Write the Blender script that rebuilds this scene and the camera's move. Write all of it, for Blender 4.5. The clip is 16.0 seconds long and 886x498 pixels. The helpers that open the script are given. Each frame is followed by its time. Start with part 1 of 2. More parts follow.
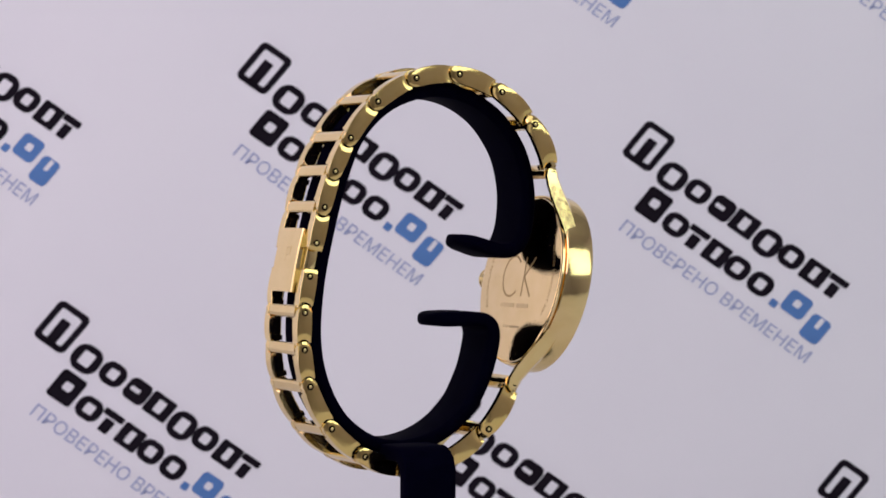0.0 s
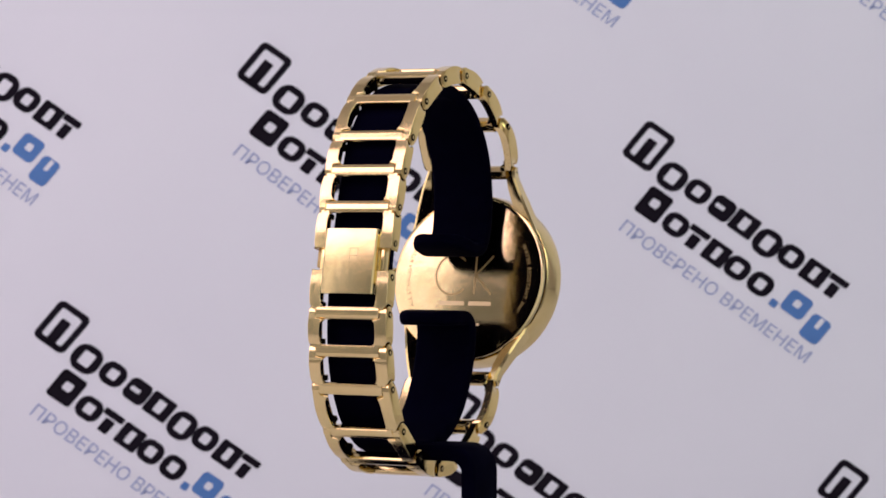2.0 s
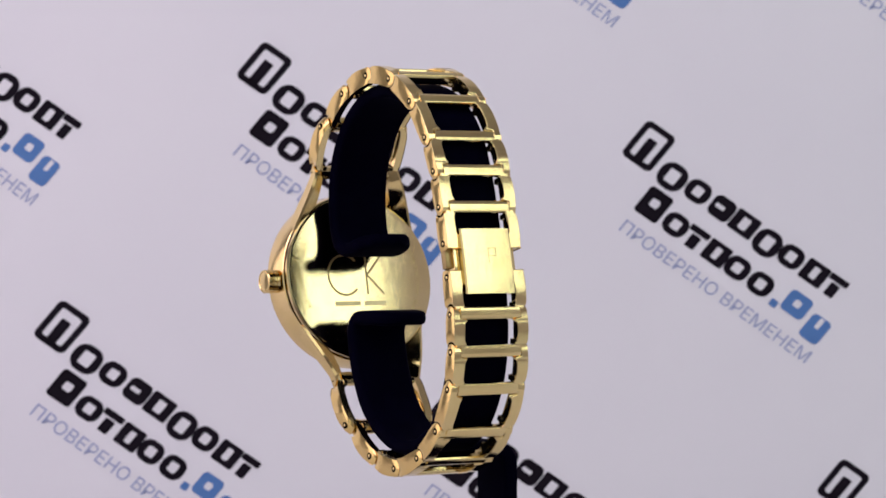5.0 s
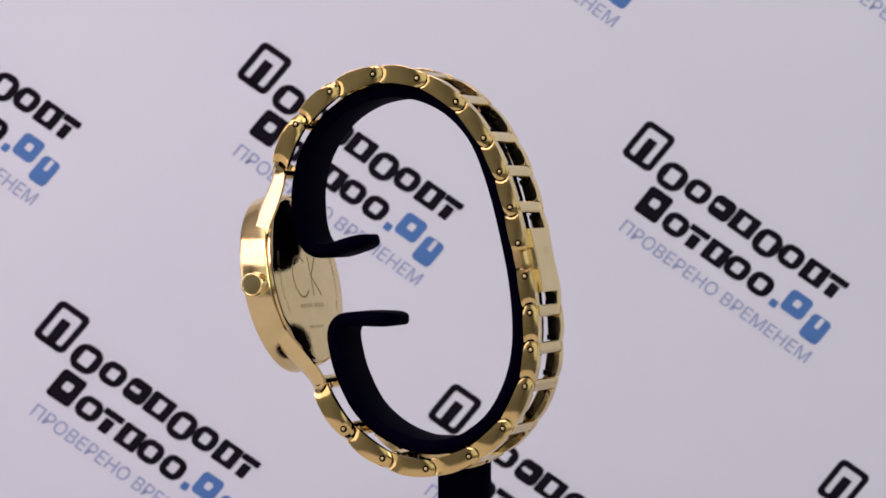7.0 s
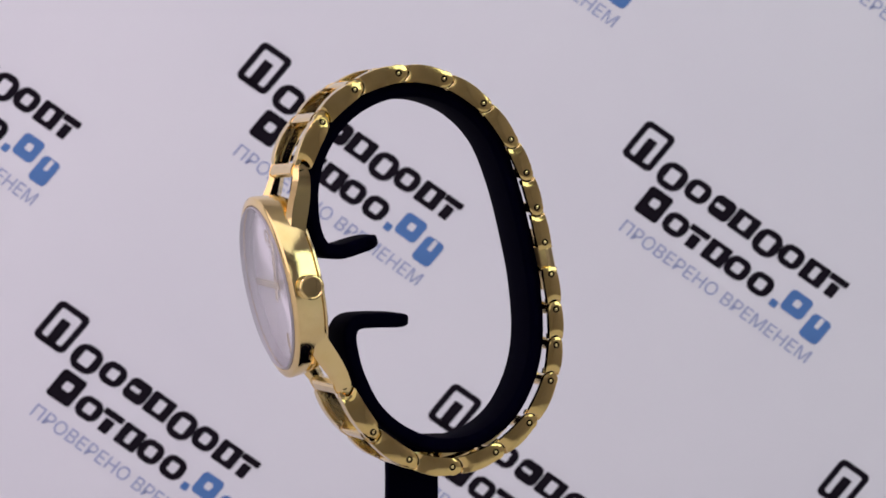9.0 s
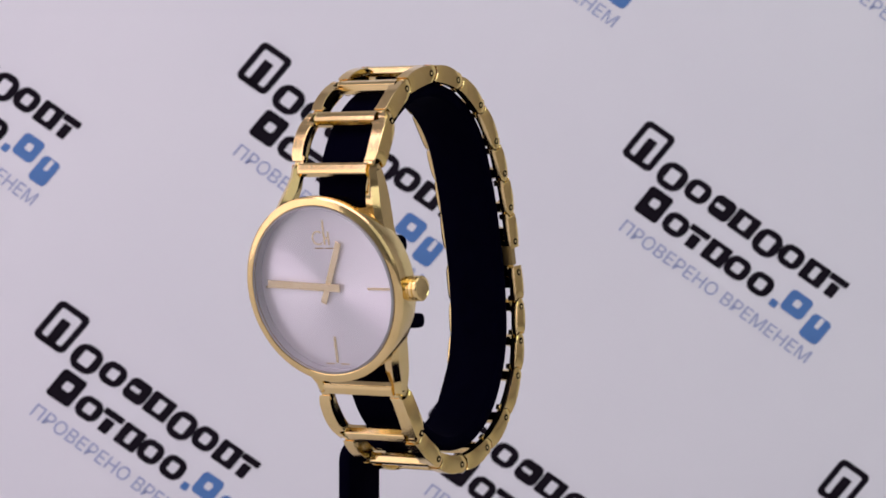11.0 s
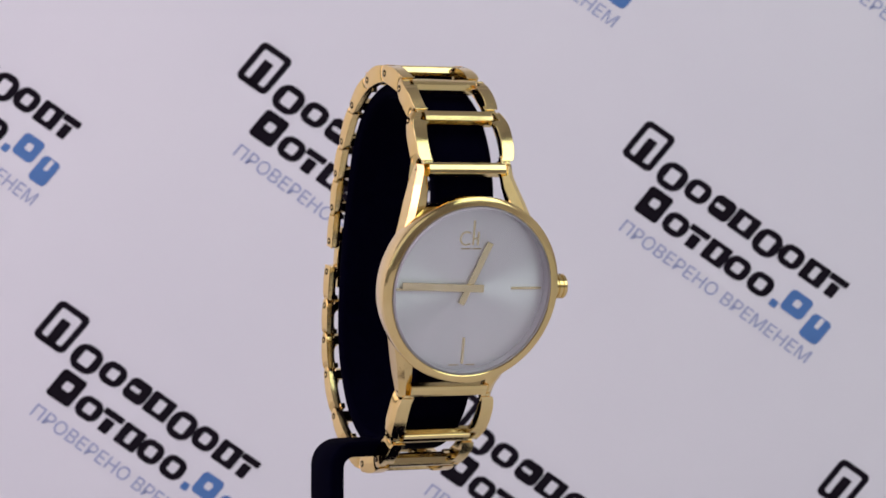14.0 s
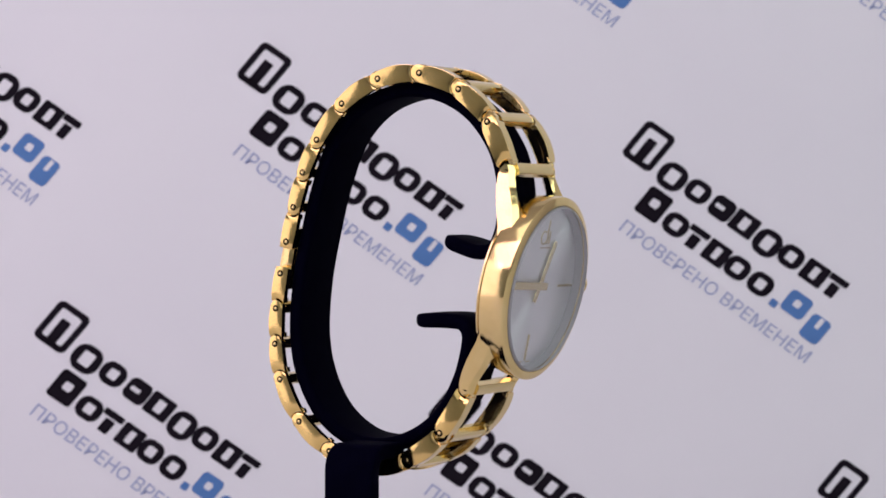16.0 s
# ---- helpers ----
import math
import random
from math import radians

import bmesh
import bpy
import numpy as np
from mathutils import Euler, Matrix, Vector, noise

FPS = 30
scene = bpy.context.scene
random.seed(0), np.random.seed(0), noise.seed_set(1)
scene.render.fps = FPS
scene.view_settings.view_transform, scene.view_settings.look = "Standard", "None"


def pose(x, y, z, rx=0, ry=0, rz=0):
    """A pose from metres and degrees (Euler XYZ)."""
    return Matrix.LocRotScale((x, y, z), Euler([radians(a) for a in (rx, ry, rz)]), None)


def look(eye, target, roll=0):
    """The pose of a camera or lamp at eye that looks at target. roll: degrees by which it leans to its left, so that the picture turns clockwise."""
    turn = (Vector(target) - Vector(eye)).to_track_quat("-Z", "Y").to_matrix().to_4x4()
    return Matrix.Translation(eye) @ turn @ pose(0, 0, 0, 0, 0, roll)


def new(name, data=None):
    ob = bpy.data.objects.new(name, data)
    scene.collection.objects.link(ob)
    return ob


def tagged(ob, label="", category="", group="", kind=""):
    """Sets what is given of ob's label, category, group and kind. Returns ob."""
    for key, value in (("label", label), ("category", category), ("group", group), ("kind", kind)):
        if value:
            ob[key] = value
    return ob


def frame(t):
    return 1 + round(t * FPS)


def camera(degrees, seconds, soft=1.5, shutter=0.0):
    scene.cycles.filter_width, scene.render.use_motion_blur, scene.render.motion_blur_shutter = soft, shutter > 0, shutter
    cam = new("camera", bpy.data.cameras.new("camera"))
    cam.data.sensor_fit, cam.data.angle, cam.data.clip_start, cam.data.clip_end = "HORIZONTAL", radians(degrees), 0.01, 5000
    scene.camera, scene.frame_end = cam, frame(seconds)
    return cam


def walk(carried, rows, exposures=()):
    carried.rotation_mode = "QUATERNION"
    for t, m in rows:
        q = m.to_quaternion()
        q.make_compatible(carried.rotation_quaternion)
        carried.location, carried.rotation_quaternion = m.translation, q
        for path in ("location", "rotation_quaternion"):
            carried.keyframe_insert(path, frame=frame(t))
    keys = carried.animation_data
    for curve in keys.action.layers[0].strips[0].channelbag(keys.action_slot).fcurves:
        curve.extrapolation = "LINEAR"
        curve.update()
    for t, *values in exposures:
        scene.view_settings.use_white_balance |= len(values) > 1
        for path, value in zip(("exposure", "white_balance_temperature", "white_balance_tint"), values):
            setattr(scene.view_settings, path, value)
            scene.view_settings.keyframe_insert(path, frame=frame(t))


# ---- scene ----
# A gold bracelet watch on a black display stand, turning before a printed sheet in a small light box.
MM = 0.001
SPIN, FRONT = 19.1774, 12.769            # degrees a second; the time at which the dial faces the camera

cam = camera(18.33, 16.0, soft=1.7)
cam.data.dof.use_dof, cam.data.dof.focus_distance, cam.data.dof.aperture_fstop = True, 0.505, 92.0
EYE = pose(0, -0.5216, 0.01072, 90 - 0.883, 0, -0.637) @ pose(0, 0, 0, 0, 0, 0.061)
walk(cam, [(0, EYE), (16, EYE)], exposures=[(0, 0.03), (1.5, 0.04), (2.5, 0.03), (3.0, 0.0), (3.4, -0.13), (3.7, -0.06), (4.1, 0.04), (6.5, 0.06), (7.5, 0.03), (9, 0.0), (10.5, 0.02), (11.5, 0.0), (12, -0.14), (12.5, -0.20), (13, -0.21), (13.5, -0.13), (14, 0.0), (14.5, 0.06), (16, 0.06)])

# ---- light ----
world = bpy.data.worlds.new("world")
scene.world = world
world.use_nodes = True
world.node_tree.nodes["Background"].inputs[0].default_value = (0.9, 0.92, 1.0, 1)
world.node_tree.nodes["Background"].inputs[1].default_value = 0.02


def area_lamp(name, eye, target, w, h, watts, colour):
    data = bpy.data.lights.new(name, "AREA")
    data.shape, data.size, data.size_y, data.energy, data.color = "RECTANGLE", w, h, watts, colour
    ob = new(name, data)
    ob.matrix_world = look(eye, target)
    return ob


area_lamp("softbox_lamp", (-0.54, -0.40, 0.55), (-0.12, 0.25, 0.0), 0.75, 0.50, 3.1, (1.0, 0.77, 1.01))
area_lamp("side_softbox_lamp", (-0.66, -0.06, 0.10), (0.0, -0.01, 0.02), 0.70, 0.50, 1.20, (1.0, 0.87, 1.0))
area_lamp("softbox_lamp", (0.54, -0.40, 0.34), (0.10, 0.25, 0.0), 0.40, 0.40, 1.12, (0.80, 0.985, 0.96))
# Unseen overhead lamp, added as fill for the sheet and the gold.
area_lamp("overhead_fill_lamp", (0.0, -0.30, 0.70), (0, -0.05, 0), 0.7, 0.6, 1.4, (0.91, 0.94, 1.0))
area_lamp("front_softbox_lamp", (-0.11, -1.05, 0.22), (0, 0, 0.0), 1.04, 0.62, 1.05, (0.91, 0.95, 1.0))


# ---- materials ----
def material(name):
    m = bpy.data.materials.new(name)
    m.use_nodes = True
    nt = m.node_tree
    return m, nt, nt.nodes["Principled BSDF"]


def noise_node(nt, scale, detail=4, stretch=None):
    co = nt.nodes.new("ShaderNodeTexCoord")
    n = nt.nodes.new("ShaderNodeTexNoise")
    n.inputs["Scale"].default_value, n.inputs["Detail"].default_value = scale, detail
    if stretch:
        mp = nt.nodes.new("ShaderNodeMapping")
        mp.inputs["Scale"].default_value = stretch
        nt.links.new(co.outputs["Object"], mp.inputs[0])
        nt.links.new(mp.outputs[0], n.inputs[0])
    else:
        nt.links.new(co.outputs["Object"], n.inputs[0])
    return n


def ramp_node(nt, src, a, b, lo=0.3, hi=0.7):
    r = nt.nodes.new("ShaderNodeValToRGB")
    r.color_ramp.elements[0].position, r.color_ramp.elements[1].position = lo, hi
    r.color_ramp.elements[0].color, r.color_ramp.elements[1].color = (*a, 1), (*b, 1)
    nt.links.new(src, r.inputs[0])
    return r


def bump_node(nt, src, bsdf, strength, distance):
    b = nt.nodes.new("ShaderNodeBump")
    b.inputs["Strength"].default_value, b.inputs["Distance"].default_value = strength, distance
    nt.links.new(src, b.inputs["Height"])
    nt.links.new(b.outputs[0], bsdf.inputs["Normal"])


def metal(name, a, b, rough, grain=(1, 1, 1), fine=0.25):
    m, nt, p = material(name)
    p.inputs["Metallic"].default_value = 1.0
    big = noise_node(nt, 260)
    nt.links.new(ramp_node(nt, big.outputs[0], a, b).outputs[0], p.inputs["Base Color"])
    small = noise_node(nt, 2600, 3, grain)
    mr = nt.nodes.new("ShaderNodeMapRange")
    mr.inputs["To Min"].default_value, mr.inputs["To Max"].default_value = rough * 0.75, rough * 1.35
    nt.links.new(small.outputs[0], mr.inputs[0])
    nt.links.new(mr.outputs[0], p.inputs["Roughness"])
    bump_node(nt, small.outputs[0], p, fine, 0.00002)
    wave = nt.nodes.new("ShaderNodeBump")     # the slight unevenness of hand-polished faces
    wave.inputs["Strength"].default_value, wave.inputs["Distance"].default_value = 1.0, 0.00003
    nt.links.new(noise_node(nt, 330, 2).outputs[0], wave.inputs["Height"])
    nt.links.new(wave.outputs[0], nt.nodes["Bump"].inputs["Normal"])
    return m


def plain(name, a, b, rough, scale=200, bump=0.0, dist=0.0001):
    m, nt, p = material(name)
    n = noise_node(nt, scale)
    nt.links.new(ramp_node(nt, n.outputs[0], a, b).outputs[0], p.inputs["Base Color"])
    p.inputs["Roughness"].default_value = rough
    if bump:
        bump_node(nt, noise_node(nt, scale * 9).outputs[0], p, bump, dist)
    return m


GOLD = metal("polished_gold_steel", (0.84, 0.635, 0.255), (0.88, 0.68, 0.30), 0.09)
GOLD_BRUSHED = metal("brushed_gold_steel", (0.84, 0.645, 0.275), (0.89, 0.70, 0.33), 0.12, (1, 12, 12), 0.2)
GOLD_CASE = metal("satin_gold_case", (0.84, 0.635, 0.26), (0.88, 0.68, 0.31), 0.11, (1, 1, 6), 0.2)
GOLD_SIDE = metal("mirror_gold_link_side", (0.83, 0.59, 0.195), (0.87, 0.64, 0.24), 0.085)
GOLD_BACK = metal("case_back_gold", (0.78, 0.60, 0.28), (0.83, 0.65, 0.33), 0.06, (1, 9, 1), 0.2)
GOLD_PALE = metal("pale_gold_dial_furniture", (0.80, 0.67, 0.40), (0.85, 0.72, 0.46), 0.22)
ETCH_SHADE = metal("etched_and_shaded_gold", (0.40, 0.29, 0.12), (0.46, 0.33, 0.14), 0.45)
ETCH_PALE = metal("lightly_etched_gold", (0.64, 0.50, 0.25), (0.70, 0.55, 0.29), 0.4)
# near-black colour that paints in the shade of link gaps and pin holes
JOINT_SHADE = plain("joint_gap_shade", (0.004, 0.003, 0.002), (0.008, 0.006, 0.003), 0.9)
JOINT_SHADE.node_tree.nodes["Principled BSDF"].inputs["Specular IOR Level"].default_value = 0.05
BLACK = plain("black_flocked_plastic", (0.0006, 0.0005, 0.0042), (0.0009, 0.0008, 0.0056), 0.7, 300, 0.15, 0.00004)
BLACK.node_tree.nodes["Principled BSDF"].inputs["Specular IOR Level"].default_value = 0.008
SHEET = plain("white_printed_vinyl", (0.76, 0.76, 0.77), (0.80, 0.80, 0.80), 0.6, 9, 0.05, 0.0002)
INK_BLACK = plain("black_ink", (0.006, 0.004, 0.007), (0.010, 0.007, 0.012), 0.8, 60)
INK_BLACK.node_tree.nodes["Principled BSDF"].inputs["Specular IOR Level"].default_value = 0.1
INK_BLUE = plain("blue_ink", (0.065, 0.175, 0.42), (0.080, 0.205, 0.46), 0.55, 60)
INK_PALE = plain("pale_blue_ink", (0.31, 0.36, 0.54), (0.36, 0.41, 0.58), 0.55, 60)
WALL = plain("light_box_fabric", (0.60, 0.59, 0.60), (0.68, 0.67, 0.68), 0.9, 12, 0.2, 0.0005)
TABLE = plain("grey_table_laminate", (0.56, 0.55, 0.56), (0.62, 0.61, 0.62), 0.5, 30)
DARK = plain("unseen_dark_floor", (0.03, 0.028, 0.026), (0.05, 0.046, 0.042), 0.8, 40)


def dial_material():
    """Silver sunray finish: fine radial grain round the dial's centre."""
    m, nt, p = material("silver_sunray_dial")
    co = nt.nodes.new("ShaderNodeTexCoord")
    sep = nt.nodes.new("ShaderNodeSeparateXYZ")
    at = nt.nodes.new("ShaderNodeMath")
    at.operation = "ARCTAN2"
    nt.links.new(co.outputs["Object"], sep.inputs[0])
    nt.links.new(sep.outputs[1], at.inputs[0])
    nt.links.new(sep.outputs[0], at.inputs[1])
    n = nt.nodes.new("ShaderNodeTexNoise")
    n.noise_dimensions = "1D"
    n.inputs["Scale"].default_value, n.inputs["Detail"].default_value = 55, 6
    nt.links.new(at.outputs[0], n.inputs["W"])
    nt.links.new(ramp_node(nt, n.outputs[0], (0.84, 0.83, 0.84), (0.91, 0.90, 0.90)).outputs[0], p.inputs["Base Color"])
    tan = nt.nodes.new("ShaderNodeTangent")
    tan.direction_type, tan.axis = "RADIAL", "Z"
    nt.links.new(tan.outputs[0], p.inputs["Tangent"])
    p.inputs["Metallic"].default_value = 0.72
    p.inputs["Roughness"].default_value = 0.42
    p.inputs["Anisotropic"].default_value = 0.89
    return m


DIAL = dial_material()
RING_SILVER = plain("silver_lacquer", (0.36, 0.35, 0.36), (0.42, 0.41, 0.42), 0.35, 150)


def glass_material():
    """Thin clear crystal: what lies behind shows straight through, with the gloss of glass on top."""
    m, nt, p = material("sapphire_glass")
    nt.nodes.remove(p)
    clear, gloss, mix, fr = (nt.nodes.new("ShaderNode" + k) for k in ("BsdfTransparent", "BsdfGlossy", "MixShader", "LayerWeight"))
    steep, share = nt.nodes.new("ShaderNodeMath"), nt.nodes.new("ShaderNodeMath")
    clear.inputs["Color"].default_value, gloss.inputs["Roughness"].default_value, fr.inputs["Blend"].default_value = (0.99, 0.99, 0.99, 1), 0.0, 0.5
    steep.operation, share.operation = "POWER", "MULTIPLY_ADD"
    steep.inputs[1].default_value, share.inputs[1].default_value, share.inputs[2].default_value = 5.0, 0.96, 0.03
    nt.links.new(fr.outputs["Facing"], steep.inputs[0])
    nt.links.new(steep.outputs[0], share.inputs[0])
    nt.links.new(share.outputs[0], mix.inputs[0])
    nt.links.new(clear.outputs[0], mix.inputs[1])
    nt.links.new(gloss.outputs[0], mix.inputs[2])
    nt.links.new(mix.outputs[0], nt.nodes["Material Output"].inputs["Surface"])
    return m


GLASS = glass_material()


# ---- mesh helpers ----
def mesh_of(name, bm, mats, smooth=40):
    me = bpy.data.meshes.new(name)
    bmesh.ops.recalc_face_normals(bm, faces=bm.faces)
    bm.to_mesh(me)
    bm.free()
    for m in (mats if isinstance(mats, (list, tuple)) else [mats]):
        me.materials.append(m)
    if smooth:
        me.shade_smooth()
        me.set_sharp_from_angle(angle=radians(smooth))
    return me


def part(name, bm, mats, parent, label="", m=None, smooth=40):
    ob = new(name, bm if isinstance(bm, bpy.types.Mesh) else mesh_of(name, bm, mats, smooth))
    ob.parent = parent
    if m is not None:
        ob.matrix_basis = m
    return tagged(ob, label)


def bevel_sharp(bm, width, segments=2, angle=35):
    edges = [e for e in bm.edges if len(e.link_faces) == 2 and e.calc_face_angle(0) > radians(angle)]
    bmesh.ops.bevel(bm, geom=edges, offset=width, offset_type="OFFSET", segments=segments, profile=0.5, affect="EDGES", clamp_overlap=True)


def box(bm, x0, x1, y0, y1, z0, z1):
    r = bmesh.ops.create_cube(bm, size=1, matrix=Matrix.Translation(((x0 + x1) / 2, (y0 + y1) / 2, (z0 + z1) / 2)) @ Matrix.Diagonal((x1 - x0, y1 - y0, z1 - z0, 1)))
    return r["verts"]


def lathe(profile, steps=96):
    """A body turned round its own z axis from (radius, height) pairs in millimetres."""
    bm = bmesh.new()
    rings = []
    for r, z in profile:
        if r < 1e-6:
            rings.append([bm.verts.new((0, 0, z * MM))])
        else:
            rings.append([bm.verts.new((r * MM * math.cos(2 * math.pi * k / steps), r * MM * math.sin(2 * math.pi * k / steps), z * MM)) for k in range(steps)])
    for a, b in zip(rings, rings[1:]):
        for k in range(steps):
            q = [a[k % len(a)], a[(k + 1) % len(a)], b[(k + 1) % len(b)], b[k % len(b)]]
            q = list(dict.fromkeys(q))
            if len(q) > 2:
                bm.faces.new(q)
    return bm


def loft(sections):
    """A closed body through rings of equal count."""
    bm = bmesh.new()
    rings = [[bm.verts.new(p) for p in s] for s in sections]
    n = len(rings[0])
    for a, b in zip(rings, rings[1:]):
        for k in range(n):
            bm.faces.new((a[k], a[(k + 1) % n], b[(k + 1) % n], b[k]))
    bm.faces.new(rings[0][::-1])
    bm.faces.new(rings[-1])
    return bm


def text_mesh(body, name, material_, size=1.0, spacing=1.0):
    cu = bpy.data.curves.new(name, "FONT")
    cu.body, cu.size, cu.space_character, cu.resolution_u = body, size, spacing, 3
    ob = new(name, cu)
    bpy.context.view_layer.update()
    me = bpy.data.meshes.new_from_object(ob.evaluated_get(bpy.context.evaluated_depsgraph_get()))
    bpy.data.objects.remove(ob)
    me.materials.clear()
    me.materials.append(material_)
    return me


# ---- the light box ----
def slab(name, x0, x1, y0, y1, z0, z1, mat, label, category):
    bm = bmesh.new()
    box(bm, x0, x1, y0, y1, z0, z1)
    bevel_sharp(bm, 0.003)
    return tagged(new(name, mesh_of(name, bm, mat)), label, category, kind="structure")


FLOOR_Z = -0.085
slab("floor", -0.80, 0.80, -0.32, 0.50, FLOOR_Z - 0.03, FLOOR_Z, TABLE, "pale laminate table top under the stand", "table top")
# Unseen dark slab, added to put a dark band into the gold's reflections.
slab("ground", -0.83, 0.83, -1.13, 0.53, -0.75, -0.72, DARK, "unseen dark floor below the table, added for dark reflections", "floor")
slab("wall_west", -0.83, -0.80, -1.10, 0.50, -0.72, 0.80, WALL, "pale side of the light box", "wall")
slab("wall_east", 0.80, 0.83, -1.10, 0.50, -0.72, 0.80, WALL, "pale side of the light box", "wall")
slab("wall_north", -0.83, 0.83, 0.50, 0.53, -0.72, 0.80, WALL, "pale back of the light box", "wall")
slab("wall_south", -0.83, 0.83, -1.13, -1.10, -0.72, 0.80, WALL, "pale front of the light box", "wall")
slab("ceiling", -0.83, 0.83, -1.13, 0.53, 0.80, 0.83, WALL, "pale top of the light box", "ceiling")


# ---- the printed sheet ----
SHEET_D = 0.85                            # from the lens to the sheet
UNIT = SHEET_D / 4859.0                   # the print's own unit
E1 = Vector((math.cos(radians(35)), -math.sin(radians(35))))


def flat_shape(outline, holes=()):
    """A flat printed shape; outline and holes in print units."""
    bm = bmesh.new()
    edges = []
    for ring in (outline, *holes):
        vs = [bm.verts.new((x, y, 0)) for x, y in ring]
        edges += [bm.edges.new((vs[i], vs[(i + 1) % len(vs)])) for i in range(len(vs))]
    bmesh.ops.triangle_fill(bm, use_beauty=True, use_dissolve=False, edges=edges)
    return bm


def rounded(p0, q0, p1, q1, r, n=5):
    pts = []
    for cx, cy, a0 in ((p1 - r, q1 - r, 0), (p0 + r, q1 - r, 90), (p0 + r, q0 + r, 180), (p1 - r, q0 + r, 270)):
        for k in range(n + 1):
            a = radians(a0 + 90 * k / n)
            pts.append((cx + r * math.cos(a), cy + r * math.sin(a)))
    return pts


def slanted(me, x):
    """A copy of a block's mesh, from (p, -q) to the sheet's plane; the print leans a little more towards its left."""
    me = me.copy()
    k = max(1148 - x, -200) / 1038
    down = Vector((-0.637 - 0.042 * k, -0.771 - 0.029 * k))
    for v in me.vertices:
        p, q = v.co.x * (1 + k * (0.066 - 0.000153 * v.co.x)), -v.co.y
        xy = (E1 * p + down * q) * UNIT
        v.co = (xy.x, xy.y, v.co.z)
    me.update()
    return me


def pq_mesh(name, shapes, mat):
    """Shapes as (outline, holes) with q downwards, joined into one printed mesh."""
    bm = bmesh.new()
    for outline, holes in shapes:
        b = flat_shape([(p, -q) for p, q in outline], [[(p, -q) for p, q in h] for h in holes])
        tmp = bpy.data.meshes.new("tmp")
        b.to_mesh(tmp)
        b.free()
        bm.from_mesh(tmp)
        bpy.data.meshes.remove(tmp)
    me = mesh_of(name, bm, mat, 0)
    for poly in me.polygons:
        if poly.normal.z < 0:
            poly.flip()
    return me


def ring_mark(p, q0, w, q1, t):
    return (rounded(p, q0, p + w, q1, min(w, q1 - q0) * 0.42), [rounded(p + t, q0 + t * 0.8, p + w - t, q1 - t * 0.8, 3.5)])


def bar_mark(p0, q0, p1, q1, r=2.5):
    return (rounded(p0, q0, p1, q1, r), [])


def block_meshes():
    logo = pq_mesh("logo_mark", [
        (rounded(-1, -1, 61, 78, 11), [rounded(10, 10, 50, 67, 4)]),
        bar_mark(21, 25, 39, 73)], INK_BLACK)
    upper = ((71, 52, "d"), (126, 46, "o"), (179, 44, "b"), (225, 48, "i"), (277, 50, "d"), (327, 46, "o"), (378, 45, "i"), (424, 38, "t"))
    lower = ((79, 48, "B"), (133, 46, "o"), (178, 40, "t"), (222, 44, "i"), (266, 46, "o"), (316, 46, "o"))

    def mark(p, w, kind, top, base):
        if kind == "o":
            return [ring_mark(p, top, w, base, 14)]
        if kind == "d":
            return [ring_mark(p, top, w, base + 9, 15)]
        if kind == "B":
            return [(rounded(p, top - 14, p + w, base, 7), [rounded(p + 16, top + 3, p + w - 15, top + 19, 4)])]
        if kind == "b":
            return [(rounded(p, top, p + w, base, 12), [rounded(p + 8, top + 16, p + w - 17, base - 17, 2.5)])]
        if kind == "i":
            return [(rounded(p, top, p + w, base, 4), [rounded(p + 16, top + 9, p + w - 16, base - 9, 3)])]
        return [bar_mark(p, top, p + w, top + 12), bar_mark(p + w * 0.26, top + 15, p + w * 0.74, base)]

    shapes1 = [s for p, w, k in upper for s in mark(p, w, k, 34, 75)]
    shapes2 = [s for p, w, k in lower for s in mark(p, w, k, 105, 146)]
    line1 = pq_mesh("name_bar", shapes1, INK_BLACK)
    line2 = pq_mesh("name_bar", shapes2, INK_BLACK)
    blue = pq_mesh("blue_bar", [bar_mark(371, 133, 385, 147), (rounded(389, 97, 435, 140, 9), [rounded(405, 110, 419, 124, 4)]),
                                (rounded(445, 111, 484, 160, 9), [rounded(460, 112.5, 469, 134, 3)])], INK_BLUE)
    words = text_mesh("ПРОВЕРЕНО ВРЕМЕНЕМ", "slogan", INK_PALE)
    xs = [v.co.x for v in words.vertices]
    ys = [v.co.y for v in words.vertices]
    for v in words.vertices:
        along = (v.co.x - min(xs)) / (max(xs) - min(xs))
        v.co = (83 + along * 405, -191.5 - 5.0 * along + (v.co.y - min(ys)) / (max(ys) - min(ys)) * 24.5, 0)
    return [("logo_mark", logo), ("name_bar", line1), ("name_bar", line2), ("blue_bar", blue), ("slogan", words)]


def printed_sheet():
    bm = bmesh.new()
    nx, ny, w, h = 40, 24, 1.20, 0.56
    grid = [[bm.verts.new((w * (i / nx - 0.5), h * (j / ny - 0.5), 0)) for i in range(nx + 1)] for j in range(ny + 1)]
    for j in range(ny):
        for i in range(nx):
            bm.faces.new((grid[j][i], grid[j][i + 1], grid[j + 1][i + 1], grid[j + 1][i]))
    r = bmesh.ops.extrude_face_region(bm, geom=bm.faces[:])
    bmesh.ops.translate(bm, verts=[v for v in r["geom"] if isinstance(v, bmesh.types.BMVert)], vec=(0, 0, -0.001))
    sheet = tagged(new("backdrop", mesh_of("backdrop", bm, SHEET)), "white vinyl sheet printed with slanted black and blue lettering", "backdrop", kind="structure")
    sheet.matrix_world = EYE @ Matrix.Translation((0, 0, -SHEET_D))
    made = block_meshes()
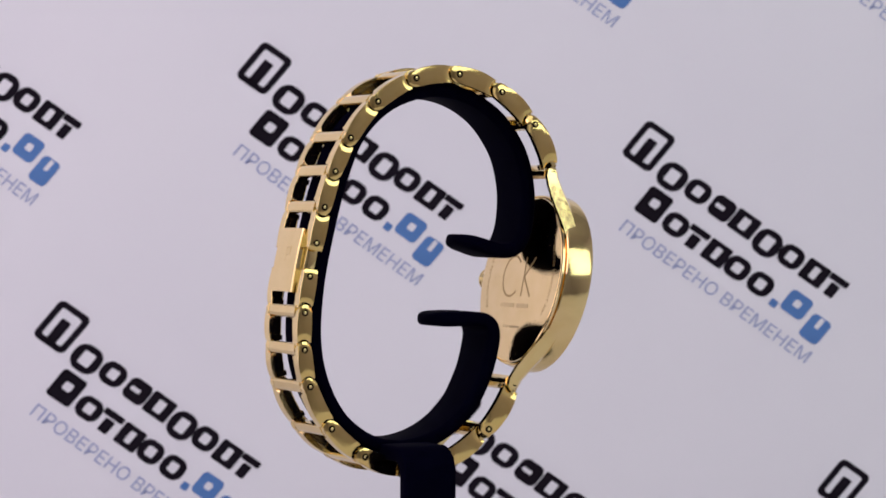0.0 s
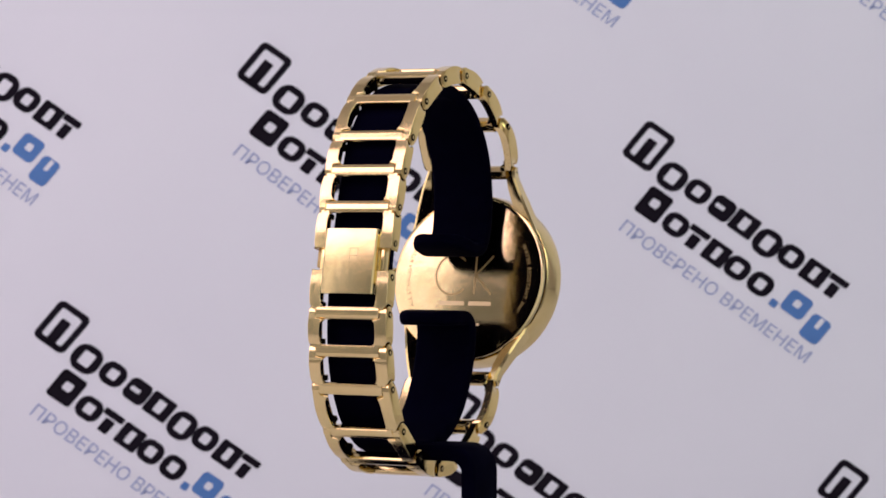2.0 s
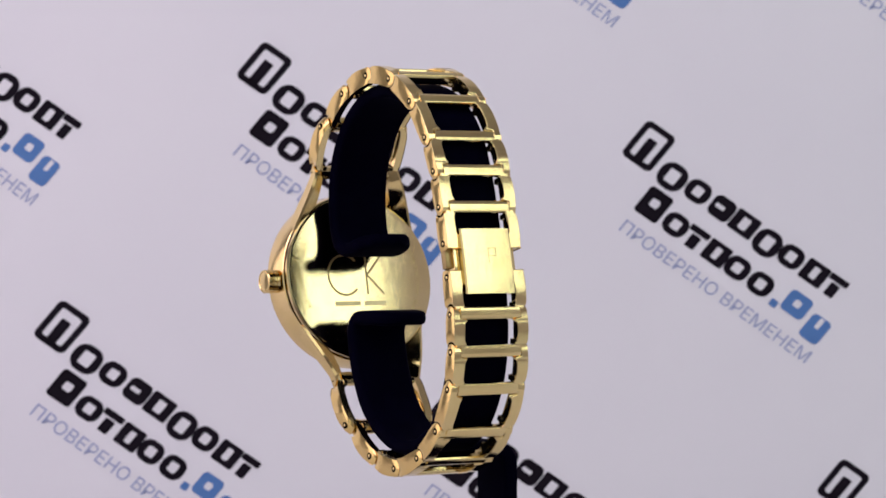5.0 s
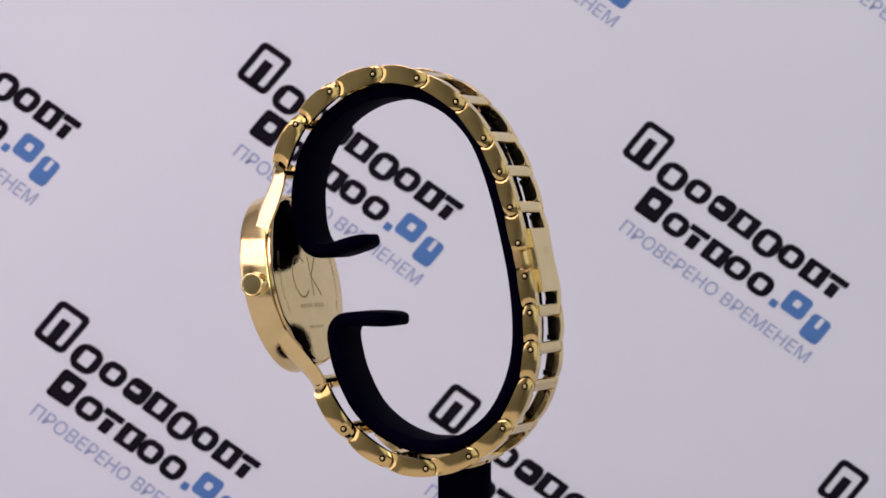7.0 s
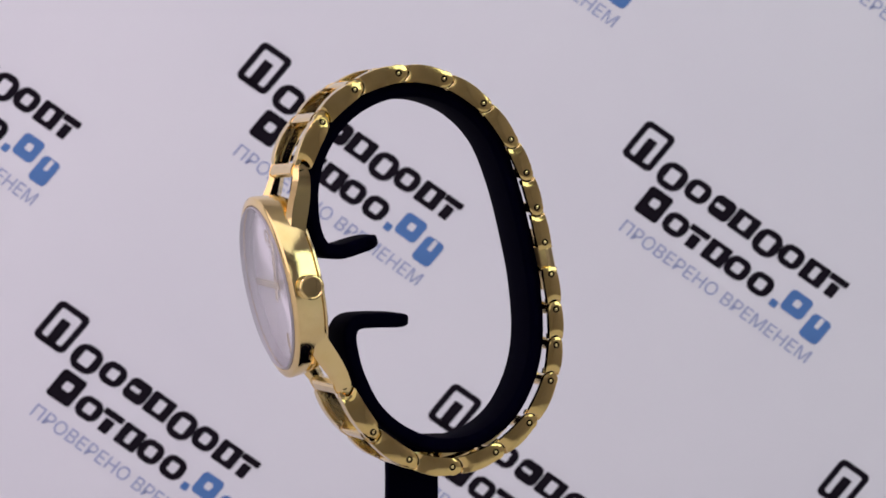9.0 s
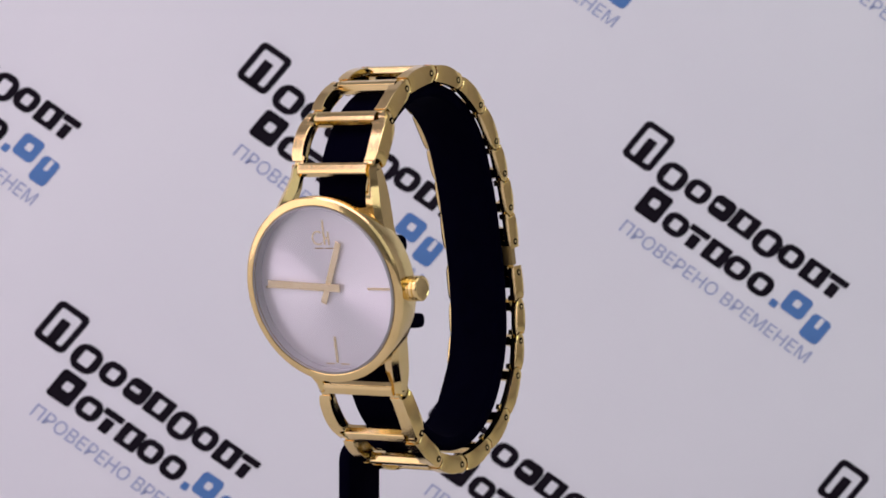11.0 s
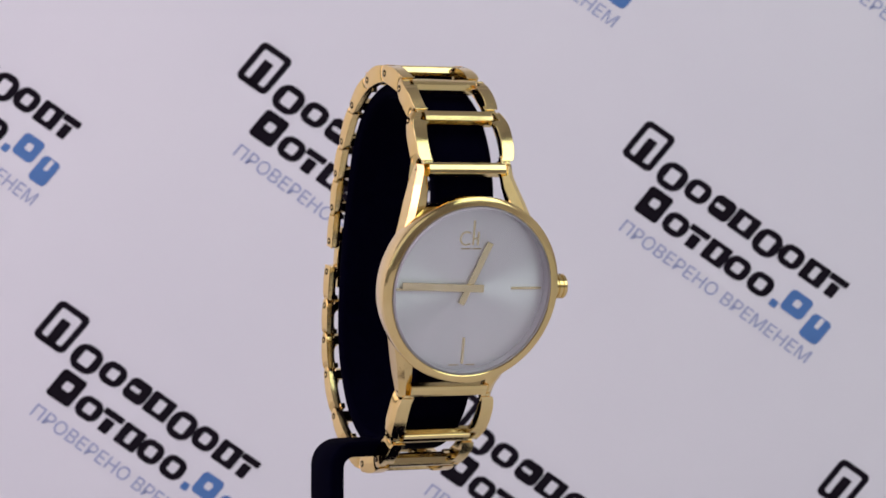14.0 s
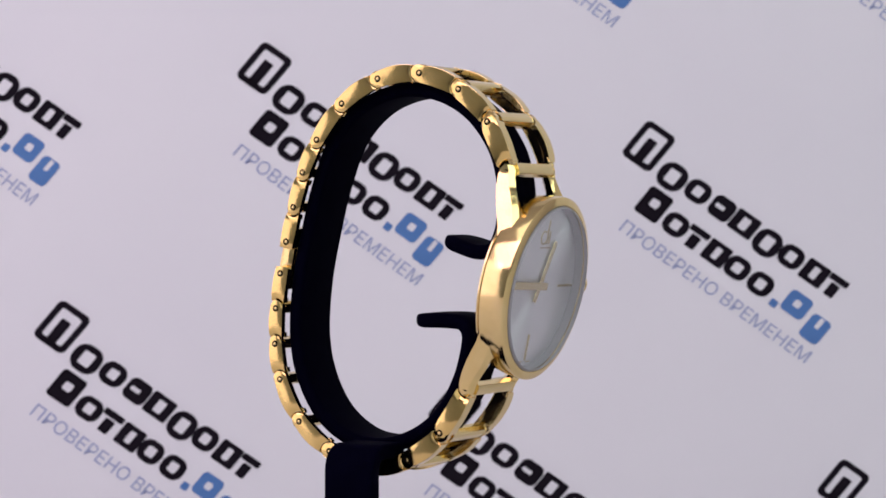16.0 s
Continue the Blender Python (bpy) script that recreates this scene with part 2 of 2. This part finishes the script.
    for x, y in ((468, 73), (1148, 212), (110, 530), (805, 677), (1492, 811), (-206, -71), (811, -383), (1496, -245)):
        for name, me in made:
            part(name, slanted(me, x), None, sheet, "", Matrix.Translation(((x - 784) * UNIT, (441 - y) * UNIT, 0.00015)))


printed_sheet()

# ---- the display stand ----
RING = ((-7.7, 4.7), (-12, 3.4), (-16, 2.3), (-19.2, 2.9), (-20.9, 5.8), (-21.6, 10), (-21.5, 15), (-19.8, 21.2), (-15.6, 27.2), (-10, 31), (-4, 32.6), (2, 32.2),
        (8.5, 29.4), (14, 23.8), (17.6, 15.5), (20.2, 6), (22.2, -4), (22.8, -14), (21.2, -22), (17.2, -29), (11, -33.4), (4, -34.4), (-3, -32.3), (-8.8, -27.8),
        (-12.4, -21.5), (-14, -16), (-14.2, -12.9), (-12.8, -11), (-9.5, -10.6), (-6, -10.6), (-1.6, -10.7))


def spline(points, per=6):
    out, n = [], len(points)
    P = [Vector(p) for p in points]
    for i in range(n - 1):
        a, b, c, d = P[max(i - 1, 0)], P[i], P[i + 1], P[min(i + 2, n - 1)]
        for k in range(per):
            t = k / per
            out.append(0.5 * (2 * b + (c - a) * t + (2 * a - 5 * b + 4 * c - d) * t * t + (3 * b - a - 3 * c + d) * t ** 3))
    out.append(P[-1])
    return out


def strip_section(half_w, half_t, r):
    pts = []
    for cx, cy, a0 in ((half_w - r, half_t - r, 0), (-half_w + r, half_t - r, 90), (-half_w + r, -half_t + r, 180), (half_w - r, -half_t + r, 270)):
        for k in range(4):
            a = radians(a0 + 30 * k)
            pts.append((cx + r * math.cos(a), cy + r * math.sin(a)))
    return pts


def display_stand():
    thing = tagged(new("display_stand"), "matte black plastic C-shaped watch display stand holding the bracelet", "display stand")
    # the C: a flat strip bent to a loop, with rounded inward ends
    line = spline(RING)
    run = [0.0]
    for a, b in zip(line, line[1:]):
        run.append(run[-1] + (b - a).length)
    sections = []
    for i, p in enumerate(line):
        d = (line[min(i + 1, len(line) - 1)] - line[max(i - 1, 0)]).normalized()
        nrm = Vector((-d.y, d.x))
        end = min(run[i], run[-1] - run[i])
        k = math.sqrt(max(0.0, 1 - (1 - min(end / 3.2, 1)) ** 2))
        kw = math.sqrt(max(0.0, 1 - (1 - min(end / 6.0, 1)) ** 2))
        hw, ht = 6.1 * (0.15 + 0.85 * kw), 1.38 * (0.3 + 0.7 * k)
        sections.append([(x * MM, (p.x + nrm.x * y) * MM, (p.y + nrm.y * y) * MM) for x, y in strip_section(hw, ht, min(1.0, ht * 0.8, hw * 0.8))])
    part("bracelet_holder", loft(sections), BLACK, thing, "black C-shaped strip with inward ends")
    # the side arm and the post
    path = [(-5.0, -35.0), (-12.4, -35.0)] + [(-12.4 - 3.5 * math.sin(radians(a)), -38.5 + 3.5 * math.cos(radians(a))) for a in (15, 30, 45, 60, 75)] + [(-15.9, -38.5), (-15.9, -60), (-15.9, -81.5)]
    P = [Vector(p) for p in path]
    sections = []
    for i, p in enumerate(P):
        d = (P[min(i + 1, len(P) - 1)] - P[max(i - 1, 0)]).normalized()
        nrm = Vector((-d.y, d.x))
        sections.append([((p.x + nrm.x * y) * MM, (4.6 + w) * MM, (p.y + nrm.y * y) * MM) for w, y in strip_section(5.2, 1.45, 0.6)])
    part("post", loft(sections), BLACK, thing, "bent black post")
    bm = lathe(((0, -85), (30, -85), (31, -84.4), (31, -82.6), (30, -81.2), (0, -81.2)))
    part("base", bm, BLACK, thing, "round black base")
    return thing


stand = display_stand()

# ---- the watch ----
CASE = Matrix.Translation((-0.0009, -0.0264, -0.0041)) @ Matrix.Rotation(radians(90 + 11.7), 4, "X")     # local x across, y up the dial, z out of the dial
# the pins of the bracelet round the loop, from the upper lugs over the clasp to the lower lugs (depth, height)
PINS = ((-24.5, 17.1), (-20.6, 26.3), (-14.1, 32.4), (-5.5, 35.6), (3.4, 34.7), (11.2, 30.2), (16.7, 23.4), (19.8, 17.2), (21.9, 10.6), (23.5, 4.0),
        (24.8, -2.1), (25.8, -8.8), (25.9, -15.6), (24.8, -22.4), (20.5, -30.3), (13.8, -35.7), (5.2, -38.3), (-3.4, -36.6), (-10.8, -31.2), (-16.3, -22.4))


def side_plate(bm, length, half0, half1, half2, side, inner, fork, square, sag, h):
    """One side of a link: hollow round end at the near pin, round end at the far one; lateral half widths at start, middle and end."""
    na, nb = 20, 8
    rn, rf = h + 0.48, h + 0.06
    sheets = []
    for outer in (True, False):
        rows = []
        for i in range(na + 1):
            a = i / na
            col = []
            for j in range(nb + 1):
                b = -h + 2 * h * j / nb
                s0 = math.sqrt(max(rn * rn - b * b, 0.3))
                s1 = length + (1.15 if square else math.sqrt(max(rf * rf - b * b, 0.02)))
                s = s0 + (s1 - s0) * a
                w = half1 - (half1 - (half0 if a < 0.5 else half2)) * (0.3 * (2 * a - 1) ** 2 + 0.7 * (2 * a - 1) ** 6)
                w -= 0.05 * (b / h) ** 2
                if not outer:
                    bow = (0.55 if inner > 5.5 else 0.35) * math.sin(math.pi * min(max(s / length, 0), 1))
                    near_end = max(0.85 - max(min(s - 1.2, length - 1.0 - s), 0), 0)
                    fillet = 0.85 - math.sqrt(0.85 ** 2 - near_end ** 2)
                    w = inner + bow - fillet if b > 0.2 * h and (s < length - 0.9 or square) else w - fork
                arch = sag * math.sin(math.pi * min(max(s / length, 0), 1))
                b = b * (0.92 + 0.11 * math.sin(math.pi * a))
                col.append(bm.verts.new((side * w * MM, s * MM, (b + arch) * MM)))
            rows.append(col)
        sheets.append(rows)
    A, B = sheets
    for i in range(na):
        for j in range(nb):
            bm.faces.new((A[i][j], A[i + 1][j], A[i + 1][j + 1], A[i][j + 1])).material_index = 2
            bm.faces.new((B[i][j], B[i][j + 1], B[i + 1][j + 1], B[i + 1][j]))
        for j in (0, nb):
            bm.faces.new((A[i][j], A[i + 1][j], B[i + 1][j], B[i][j]))
    for i in (0, na):
        for j in range(nb):
            bm.faces.new((A[i][j], A[i][j + 1], B[i][j + 1], B[i][j]))


def tongue(bm, half, h, plate):
    """The cross bar at the near pin, between the ends of the neighbour."""
    vs = []
    n = 10
    for x in (-half, half):
        ring = []
        for s, z in ((-0.9, -0.5), (-1.1, 0.2), (-0.95, 1.3), (-0.3, 1.6), (0.6, 1.64), (1.1, 1.57), (1.25, 1.1), (1.2, 0.4), (0.8, -0.6), (0.0, -0.95)):
            ring.append(bm.verts.new((x * MM, s * MM, z * h / 1.66 * MM)))
        vs.append(ring)
    for k in range(n):
        bm.faces.new((vs[0][k], vs[0][(k + 1) % n], vs[1][(k + 1) % n], vs[1][k]))
    bm.faces.new(vs[0])
    bm.faces.new(vs[1][::-1])
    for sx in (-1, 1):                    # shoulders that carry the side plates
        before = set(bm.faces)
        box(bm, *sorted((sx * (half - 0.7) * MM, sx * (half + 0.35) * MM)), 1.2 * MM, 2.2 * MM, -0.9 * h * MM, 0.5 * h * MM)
        # these faces are coloured dark to paint shade into the link gap
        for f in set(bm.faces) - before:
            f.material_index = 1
        box(bm, *sorted((sx * (half - 0.9) * MM, sx * (plate - 0.5) * MM)), 0.75 * MM, 2.5 * MM, 0.4 * h * MM, 0.955 * h * MM)


def pin_mesh():
    bm = lathe(((0, 0.05), (0.20, 0.05), (0.30, 0.01), (0.30, -0.3), (0, -0.3)), 16)
    for f in bm.faces:
        f.material_index = 0
    # a dark ring paints the shade of the hole round the pin
    b2 = lathe(((0.30, 0.012), (0.62, 0.016), (0.66, -0.05), (0.66, -0.3), (0.30, -0.3)), 16)
    for f in b2.faces:
        f.material_index = 1
    tmp = bpy.data.meshes.new("tmp")
    b2.to_mesh(tmp)
    b2.free()
    bm.from_mesh(tmp)
    bpy.data.meshes.remove(tmp)
    return mesh_of("pin", bm, [GOLD, JOINT_SHADE])


PIN = pin_mesh()


def link(watch, a, b, widths, square=False, outwards=1, shift=0.0, sag=0.2, h=1.6):
    a, b = Vector(a), Vector(b)
    d = b - a
    length = d.length
    bm = bmesh.new()
    h0, h1, h2, inner = widths
    for side in (-1, 1):
        side_plate(bm, length, h0, h1, h2, side, inner, 1.4, square, sag, h)
    tongue(bm, h2 - 1.42 if h0 < 8.4 else h0 - 1.5, h, h0)
    bevel_sharp(bm, 0.00014, 2, 50)
    # local y along the chain, local z outwards, local x across
    y = Vector((0, d.x, d.y)).normalized()
    x = Vector((outwards, 0, 0))
    z = x.cross(y)
    m = Matrix((x, y, z)).transposed().to_4x4()
    m.translation = Vector((shift * MM, a.x * MM, a.y * MM))
    ob = part("bracelet_link", bm, [GOLD_BRUSHED, JOINT_SHADE, GOLD_SIDE], watch, "", m, 6)
    for side in (-1, 1):
        part("pin", PIN, None, ob, "", Matrix.Translation((side * (h2 + 0.9 * (h1 - h2) + 0.03) * MM, length * MM, 0)) @ Matrix.Rotation(radians(90 * side), 4, "Y"))
    return ob


def bracelet(watch):
    wide = [(9.2, 9.8, 8.65, 6.7), (8.3, 8.6, 8.15, 5.7)] + [(7.82, 8.06, 7.88, 5.35)] * 7
    deep = [1.7, 1.7, 1.68, 1.62, 1.54, 1.46, 1.42, 1.4, 1.4]
    shifts = [-0.65, -0.65, -0.45, -0.25, -0.15, -0.1, -0.1, 0, 0.05]
    bend = []                             # how far each link is arched, by the turn at its pins
    for i in range(19):
        p = [Vector(PINS[min(max(k, 0), 19)]) for k in (i - 1, i, i + 1, i + 2)]
        turns = [abs((q - o).angle(r - q)) if (q - o).length and (r - q).length else 0.3 for o, q, r in ((p[0], p[1], p[2]), (p[1], p[2], p[3]))]
        bend.append((p[2] - p[1]).length * sum(turns) / 16)
    for i in range(9):                    # from the upper lugs to the clasp
        link(watch, PINS[i], PINS[i + 1], wide[i], i == 8, 1, shifts[i], bend[i], deep[i])
    for i in range(9):                    # from the lower lugs to the clasp
        link(watch, PINS[19 - i], PINS[18 - i], wide[i], i == 8, -1, shifts[i], bend[18 - i], deep[i])


def clasp(watch):
    a, b = Vector(PINS[9]), Vector(PINS[10])
    mid = (a + b) / 2
    y = Vector((0, b.x - a.x, b.y - a.y)).normalized()
    x = Vector((1, 0, 0))
    m = Matrix((x, y, x.cross(y))).transposed().to_4x4()
    m.translation = Vector((0.0001, mid.x * MM, mid.y * MM))
    bm = bmesh.new()                      # the curved cover, local y runs down the back
    rings = []
    for k in range(9):
        s = -5.5 + 12.0 * k / 8
        z = 2.15 - 0.005 * (s - 0.5) ** 2
        rings.append([(w * MM, s * MM, (z + dz) * MM) for w, dz in ((-5.3, -1.3), (5.3, -1.3), (5.3, -0.15), (5.0, 0.05), (0, 0.12), (-5.0, 0.05), (-5.3, -0.15))])
    bm = loft(rings)
    bevel_sharp(bm, 0.00018, 2, 40)
    cover = part("clasp", bm, GOLD_BRUSHED, watch, "plain gold folding clasp cover", m, 30)
    shapes = bmesh.new()                  # the engraved mark as plain strokes
    for x0, x1, y0, y1 in ((-1.7, -0.2, -1.9, -1.8), (-1.7, -0.2, -0.5, -0.4), (-1.8, -1.7, -1.9, -0.4), (-0.2, -0.1, -1.9, 0.9)):
        box(shapes, x0 * MM, x1 * MM, y0 * MM, y1 * MM, 2.2 * MM, 2.285 * MM)
    part("engraved_mark", shapes, ETCH_PALE, cover, "", None, 0)
    bm = bmesh.new()
    for sx in (-1, 1):
        box(bm, *sorted((sx * 5.4 * MM, sx * 6.5 * MM)), -3.4 * MM, 3.4 * MM, -1.2 * MM, 0.9 * MM)
    box(bm, -5.4 * MM, 5.4 * MM, -2.2 * MM, 2.2 * MM, -1.2 * MM, 0.8 * MM)
    bevel_sharp(bm, 0.00012)
    part("clasp_hinge", bm, GOLD, watch, "", m)
    bm = bmesh.new()                      # the folded blade in the gap beside the cover
    box(bm, 5.35 * MM, 7.7 * MM, -2.3 * MM, 1.4 * MM, -1.5 * MM, -0.1 * MM)
    bevel_sharp(bm, 0.00012)
    # darker gold here paints in the dark reflection seen in this gap
    part("clasp_blade", bm, ETCH_SHADE, watch, "folded clasp blade, dark reflection put into its colour", m)


def lug(watch, sx, sy):
    rows = ((8.6, 11.6, -3.5, 0.0), (11.0, 10.0, -4.4, -0.3), (13.2, 8.9, -5.5, -1.15), (15.4, 8.15, -6.5, -2.2),
            (17.6, 7.6, -7.3, -3.5), (19.6, 7.4, -7.75, -4.5), (20.9, 7.4, -7.6, -4.8), (21.7, 7.5, -6.9, -5.4))
    sections = []
    for v, xi, n0, n1 in rows:            # a flat outer face, a slanting facet in front and a hollowed back towards the bracelet
        xo = max(12.75 - (v - 11.6) * 0.38, 9.45)
        c, deep = 0.22, 1.5 * min(1.0, (22.2 - v) / 3.0) * min(1.0, (n1 - n0) / 3.5)
        ring = [(xi, n0 + deep), (xo - 0.55, n0), (xo, n0 + c), (xo, (n0 + n1) / 2), (xo, n1 - 0.9), (xo - 1.05, n1), (xi + 0.2, n1 - 0.65), (xi, n1 - 0.85)]
        sections.append([(sx * x * MM, sy * v * MM, n * MM) for x, n in ring])
    bm = loft(sections)
    bevel_sharp(bm, 0.00012, 2, 30)
    ob = part("lug", bm, GOLD, watch, "", CASE, 25)
    part("pin", PIN, None, ob, "", Matrix.Translation((sx * 9.5 * MM, sy * 20.2 * MM, -6.15 * MM)) @ Matrix.Rotation(radians(90 * sx), 4, "Y"))


def on_dial(name, shapes, z0, z1, mat, watch, label="", parent=None, m=None):
    bm = bmesh.new()
    for x0, x1, y0, y1 in shapes:
        box(bm, x0 * MM, x1 * MM, y0 * MM, y1 * MM, z0 * MM, z1 * MM)
    if min(min(s[1] - s[0], s[3] - s[2]) for s in shapes) > 0.3:
        bevel_sharp(bm, 0.00005, 1)
    return part(name, bm, mat, watch, label, (parent or CASE) @ (m or Matrix()), 30)


def arc_strokes(bm, cx, cy, r, w, a0, a1, z0, z1, n=16):
    prev = None
    for k in range(n + 1):
        a = radians(a0 + (a1 - a0) * k / n)
        ring = [bm.verts.new(((cx + rr * math.cos(a)) * MM, (cy + rr * math.sin(a)) * MM, z * MM)) for rr, z in ((r - w / 2, z0), (r + w / 2, z0), (r + w / 2, z1), (r - w / 2, z1))]
        if prev:
            for j in range(4):
                bm.faces.new((prev[j], prev[(j + 1) % 4], ring[(j + 1) % 4], ring[j]))
        prev = ring


def bent_text(body, name, mat, radius, mid, size, m, watch):
    """Letters on a circle, read from the back."""
    me = text_mesh(body, name, mat, size, 1.15)
    xs = [v.co.x for v in me.vertices]
    half = (max(xs) + min(xs)) / 2
    for v in me.vertices:
        r = radius + v.co.y
        a = radians(mid) - (v.co.x - half) / radius
        v.co = (r * math.cos(a) * MM, r * math.sin(a) * MM, 0.0)
    me.update()
    return part(name, me, None, watch, "", m)


def watch_head(watch):
    part("case", lathe(((14.6, -3.7), (15.75, -3.7), (15.8, -3.4), (16.5, -3.4), (16.68, -3.25), (16.75, -3.0), (16.95, -2.0), (17.15, -0.6), (17.35, 1.2), (17.28, 1.7), (16.98, 1.92), (16.75, 2.02), (15.88, 2.22), (15.72, 2.15), (15.65, 1.8), (15.6, -0.3), (14.6, -0.3)), 128),
         GOLD_CASE, watch, "round polished gold case", CASE, 30)
    part("case_back", lathe(((0, -4.3), (15.5, -4.3), (16.0, -4.25), (16.25, -4.1), (16.3, -3.75), (0, -3.75)), 128), GOLD_BACK, watch, "smooth gold case back", CASE, 30)
    part("dial", lathe(((0, 0), (15.3, 0), (15.3, -0.2), (0, -0.2)), 128), DIAL, watch, "silver sunray dial", CASE, 30)
    part("dial_ring", lathe(((15.15, 0.02), (15.45, 1.5), (15.6, 1.5), (15.6, 0.02)), 128), RING_SILVER, watch, "pale silver inner ring", CASE, 30)
    bm = lathe(((0, 2.75), (14.8, 2.7), (15.3, 2.6), (15.55, 2.3), (15.55, 1.75), (0, 1.75)), 128)
    for f in bm.faces:                    # the ground edge of the glass
        f.material_index = int(max(v.co.xy.length for v in f.verts) > 0.0154 and min(v.co.xy.length for v in f.verts) > 0.0152)
    glass = part("crystal", bm, [GLASS, RING_SILVER], watch, "clear flat glass", CASE, 30)
    glass.visible_shadow = False
    for sx in (-1, 1):
        for sy in (-1, 1):
            lug(watch, sx, sy)
    # crown
    bm = lathe(((0, 0), (1.3, 0), (1.3, 0.5), (2.1, 0.5), (2.3, 0.7), (2.3, 1.2), (2.1, 1.3), (2.1, 1.45), (2.3, 1.55), (2.3, 2.1), (2.1, 2.2), (2.1, 2.35), (2.3, 2.45), (2.3, 2.95),
                (2.15, 3.15), (2.0, 3.2), (1.85, 3.12), (1.8, 3.05), (0.9, 3.1), (0, 3.12)), 40)
    part("crown", bm, GOLD, watch, "ridged gold crown", CASE @ Matrix.Translation((0.0166, 0.0, -0.0011)) @ Matrix.Rotation(radians(90), 4, "Y"), 30)
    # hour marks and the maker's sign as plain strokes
    on_dial("hour_mark", [(8.6, 14.6, -0.22, 0.22)], 0, 0.28, GOLD_PALE, watch, "slim gold baton")
    on_dial("hour_mark", [(-0.22, 0.22, -14.0, -9.1)], 0, 0.28, GOLD_PALE, watch, "slim gold baton")
    on_dial("hour_mark", [(-14.2, -8.6, -0.22, 0.22)], 0, 0.28, GOLD_PALE, watch, "slim gold baton")
    bm = bmesh.new()
    arc_strokes(bm, -1.15, 9.3, 1.2, 0.28, 50, 310, 0.004, 0.12)
    for x0, x1, y0, y1 in ((0.05, 0.4, 8.05, 12.6), (0.4, 1.0, 9.1, 9.45), (1.0, 1.35, 9.3, 10.5), (1.0, 1.35, 8.05, 9.2)):
        box(bm, x0 * MM, x1 * MM, y0 * MM, y1 * MM, 0.004 * MM, 0.12 * MM)
    part("dial_sign", bm, GOLD_PALE, watch, "small gold sign of plain strokes", CASE, 30)
    on_dial("dial_print", [(-2.1, -0.2, 7.28, 7.5), (0.2, 2.0, 7.28, 7.5)], 0.004, 0.02, ETCH_SHADE, watch)
    on_dial("dial_print", [(-2.6, -0.7, -14.35, -14.15), (0.7, 2.6, -14.35, -14.15)], 0.004, 0.02, ETCH_PALE, watch)
    # hands
    for name, tip, tail, w, z, ang in (("hour_hand", 9.1, 3.3, 1.3, 0.40, 90 - 23), ("minute_hand", 13.3, 2.9, 1.45, 0.60, 180 - 2.2)):
        bm = bmesh.new()
        box(bm, -tail * MM, tip * MM, -w / 2 * MM, w / 2 * MM, 0, 0.14 * MM)
        bevel_sharp(bm, 0.00005, 1)
        part(name, bm, GOLD_PALE, watch, "flat gold baton", CASE @ Matrix.Translation((0, 0.0002, z * MM)) @ Matrix.Rotation(radians(ang), 4, "Z"), 30)
    part("hand_cap", lathe(((0, 0.5), (0.7, 0.48), (0.75, 0.4), (0.75, 0), (0, 0)), 24), GOLD_PALE, watch, "", CASE @ Matrix.Translation((0, 0.0002, 0.0003)))
    # back engraving, read from behind
    B = CASE @ Matrix.Translation((0, 0, -0.00431)) @ Matrix.Rotation(radians(180), 4, "Y")
    bm = bmesh.new()
    arc_strokes(bm, -3.1, 0, 3.3, 0.36, 45, 315, 0, 0.012, 24)
    box(bm, 1.2 * MM, 1.56 * MM, -3.2 * MM, 3.2 * MM, 0, 0.012 * MM)
    for sgn in (-1, 1):
        v = box(bm, 0, 4.5 * MM, -0.18 * MM, 0.18 * MM, 0, 0.012 * MM)
        bmesh.ops.transform(bm, verts=v, matrix=Matrix.Translation((1.5 * MM, 0, 0)) @ Matrix.Rotation(radians(sgn * 45), 4, "Z"))
    bmesh.ops.transform(bm, verts=bm.verts, matrix=Matrix.Translation((0, 0.5 * MM, 0)) @ Matrix.Diagonal((1.1, 1.2, 1, 1)))
    part("engraved_mark", bm, ETCH_SHADE, watch, "", B, 0)
    bm = bmesh.new()
    for x0, x1, y0, y1 in ((-6.1, -0.4, -5.6, -4.75), (0.5, 5.4, -5.6, -4.75), (-3.6, -1.4, -9.6, -9.1), (-0.9, 3.3, -9.6, -9.1)):
        box(bm, x0 * MM, x1 * MM, y0 * MM, y1 * MM, 0, 0.01 * MM)
    part("engraved_bars", bm, ETCH_PALE, watch, "", B, 0)
    bent_text("WATER RESISTANT 3bar", "engraved_text", ETCH_SHADE, 12.75, 0, 1.12, B @ Matrix.Translation((0, 0, 0.00001)), watch)
    bent_text("ALL STAINLESS STEEL", "engraved_text", ETCH_SHADE, 12.75, 180, 1.12, B @ Matrix.Translation((0, 0, 0.00001)), watch)


def bracelet_watch():
    thing = tagged(new("wristwatch"), "gold bracelet wristwatch with open links and a silver dial", "watch")
    watch_head(thing)
    bracelet(thing)
    clasp(thing)
    return thing


wristwatch = bracelet_watch()


# ---- what moves ----
def motions():
    rows = [(k * 0.5, pose(0.0003, 0, 0, 0, 0, SPIN * (k * 0.5 - FRONT))) for k in range(33)]
    walk(stand, rows)
    walk(wristwatch, rows)


motions()
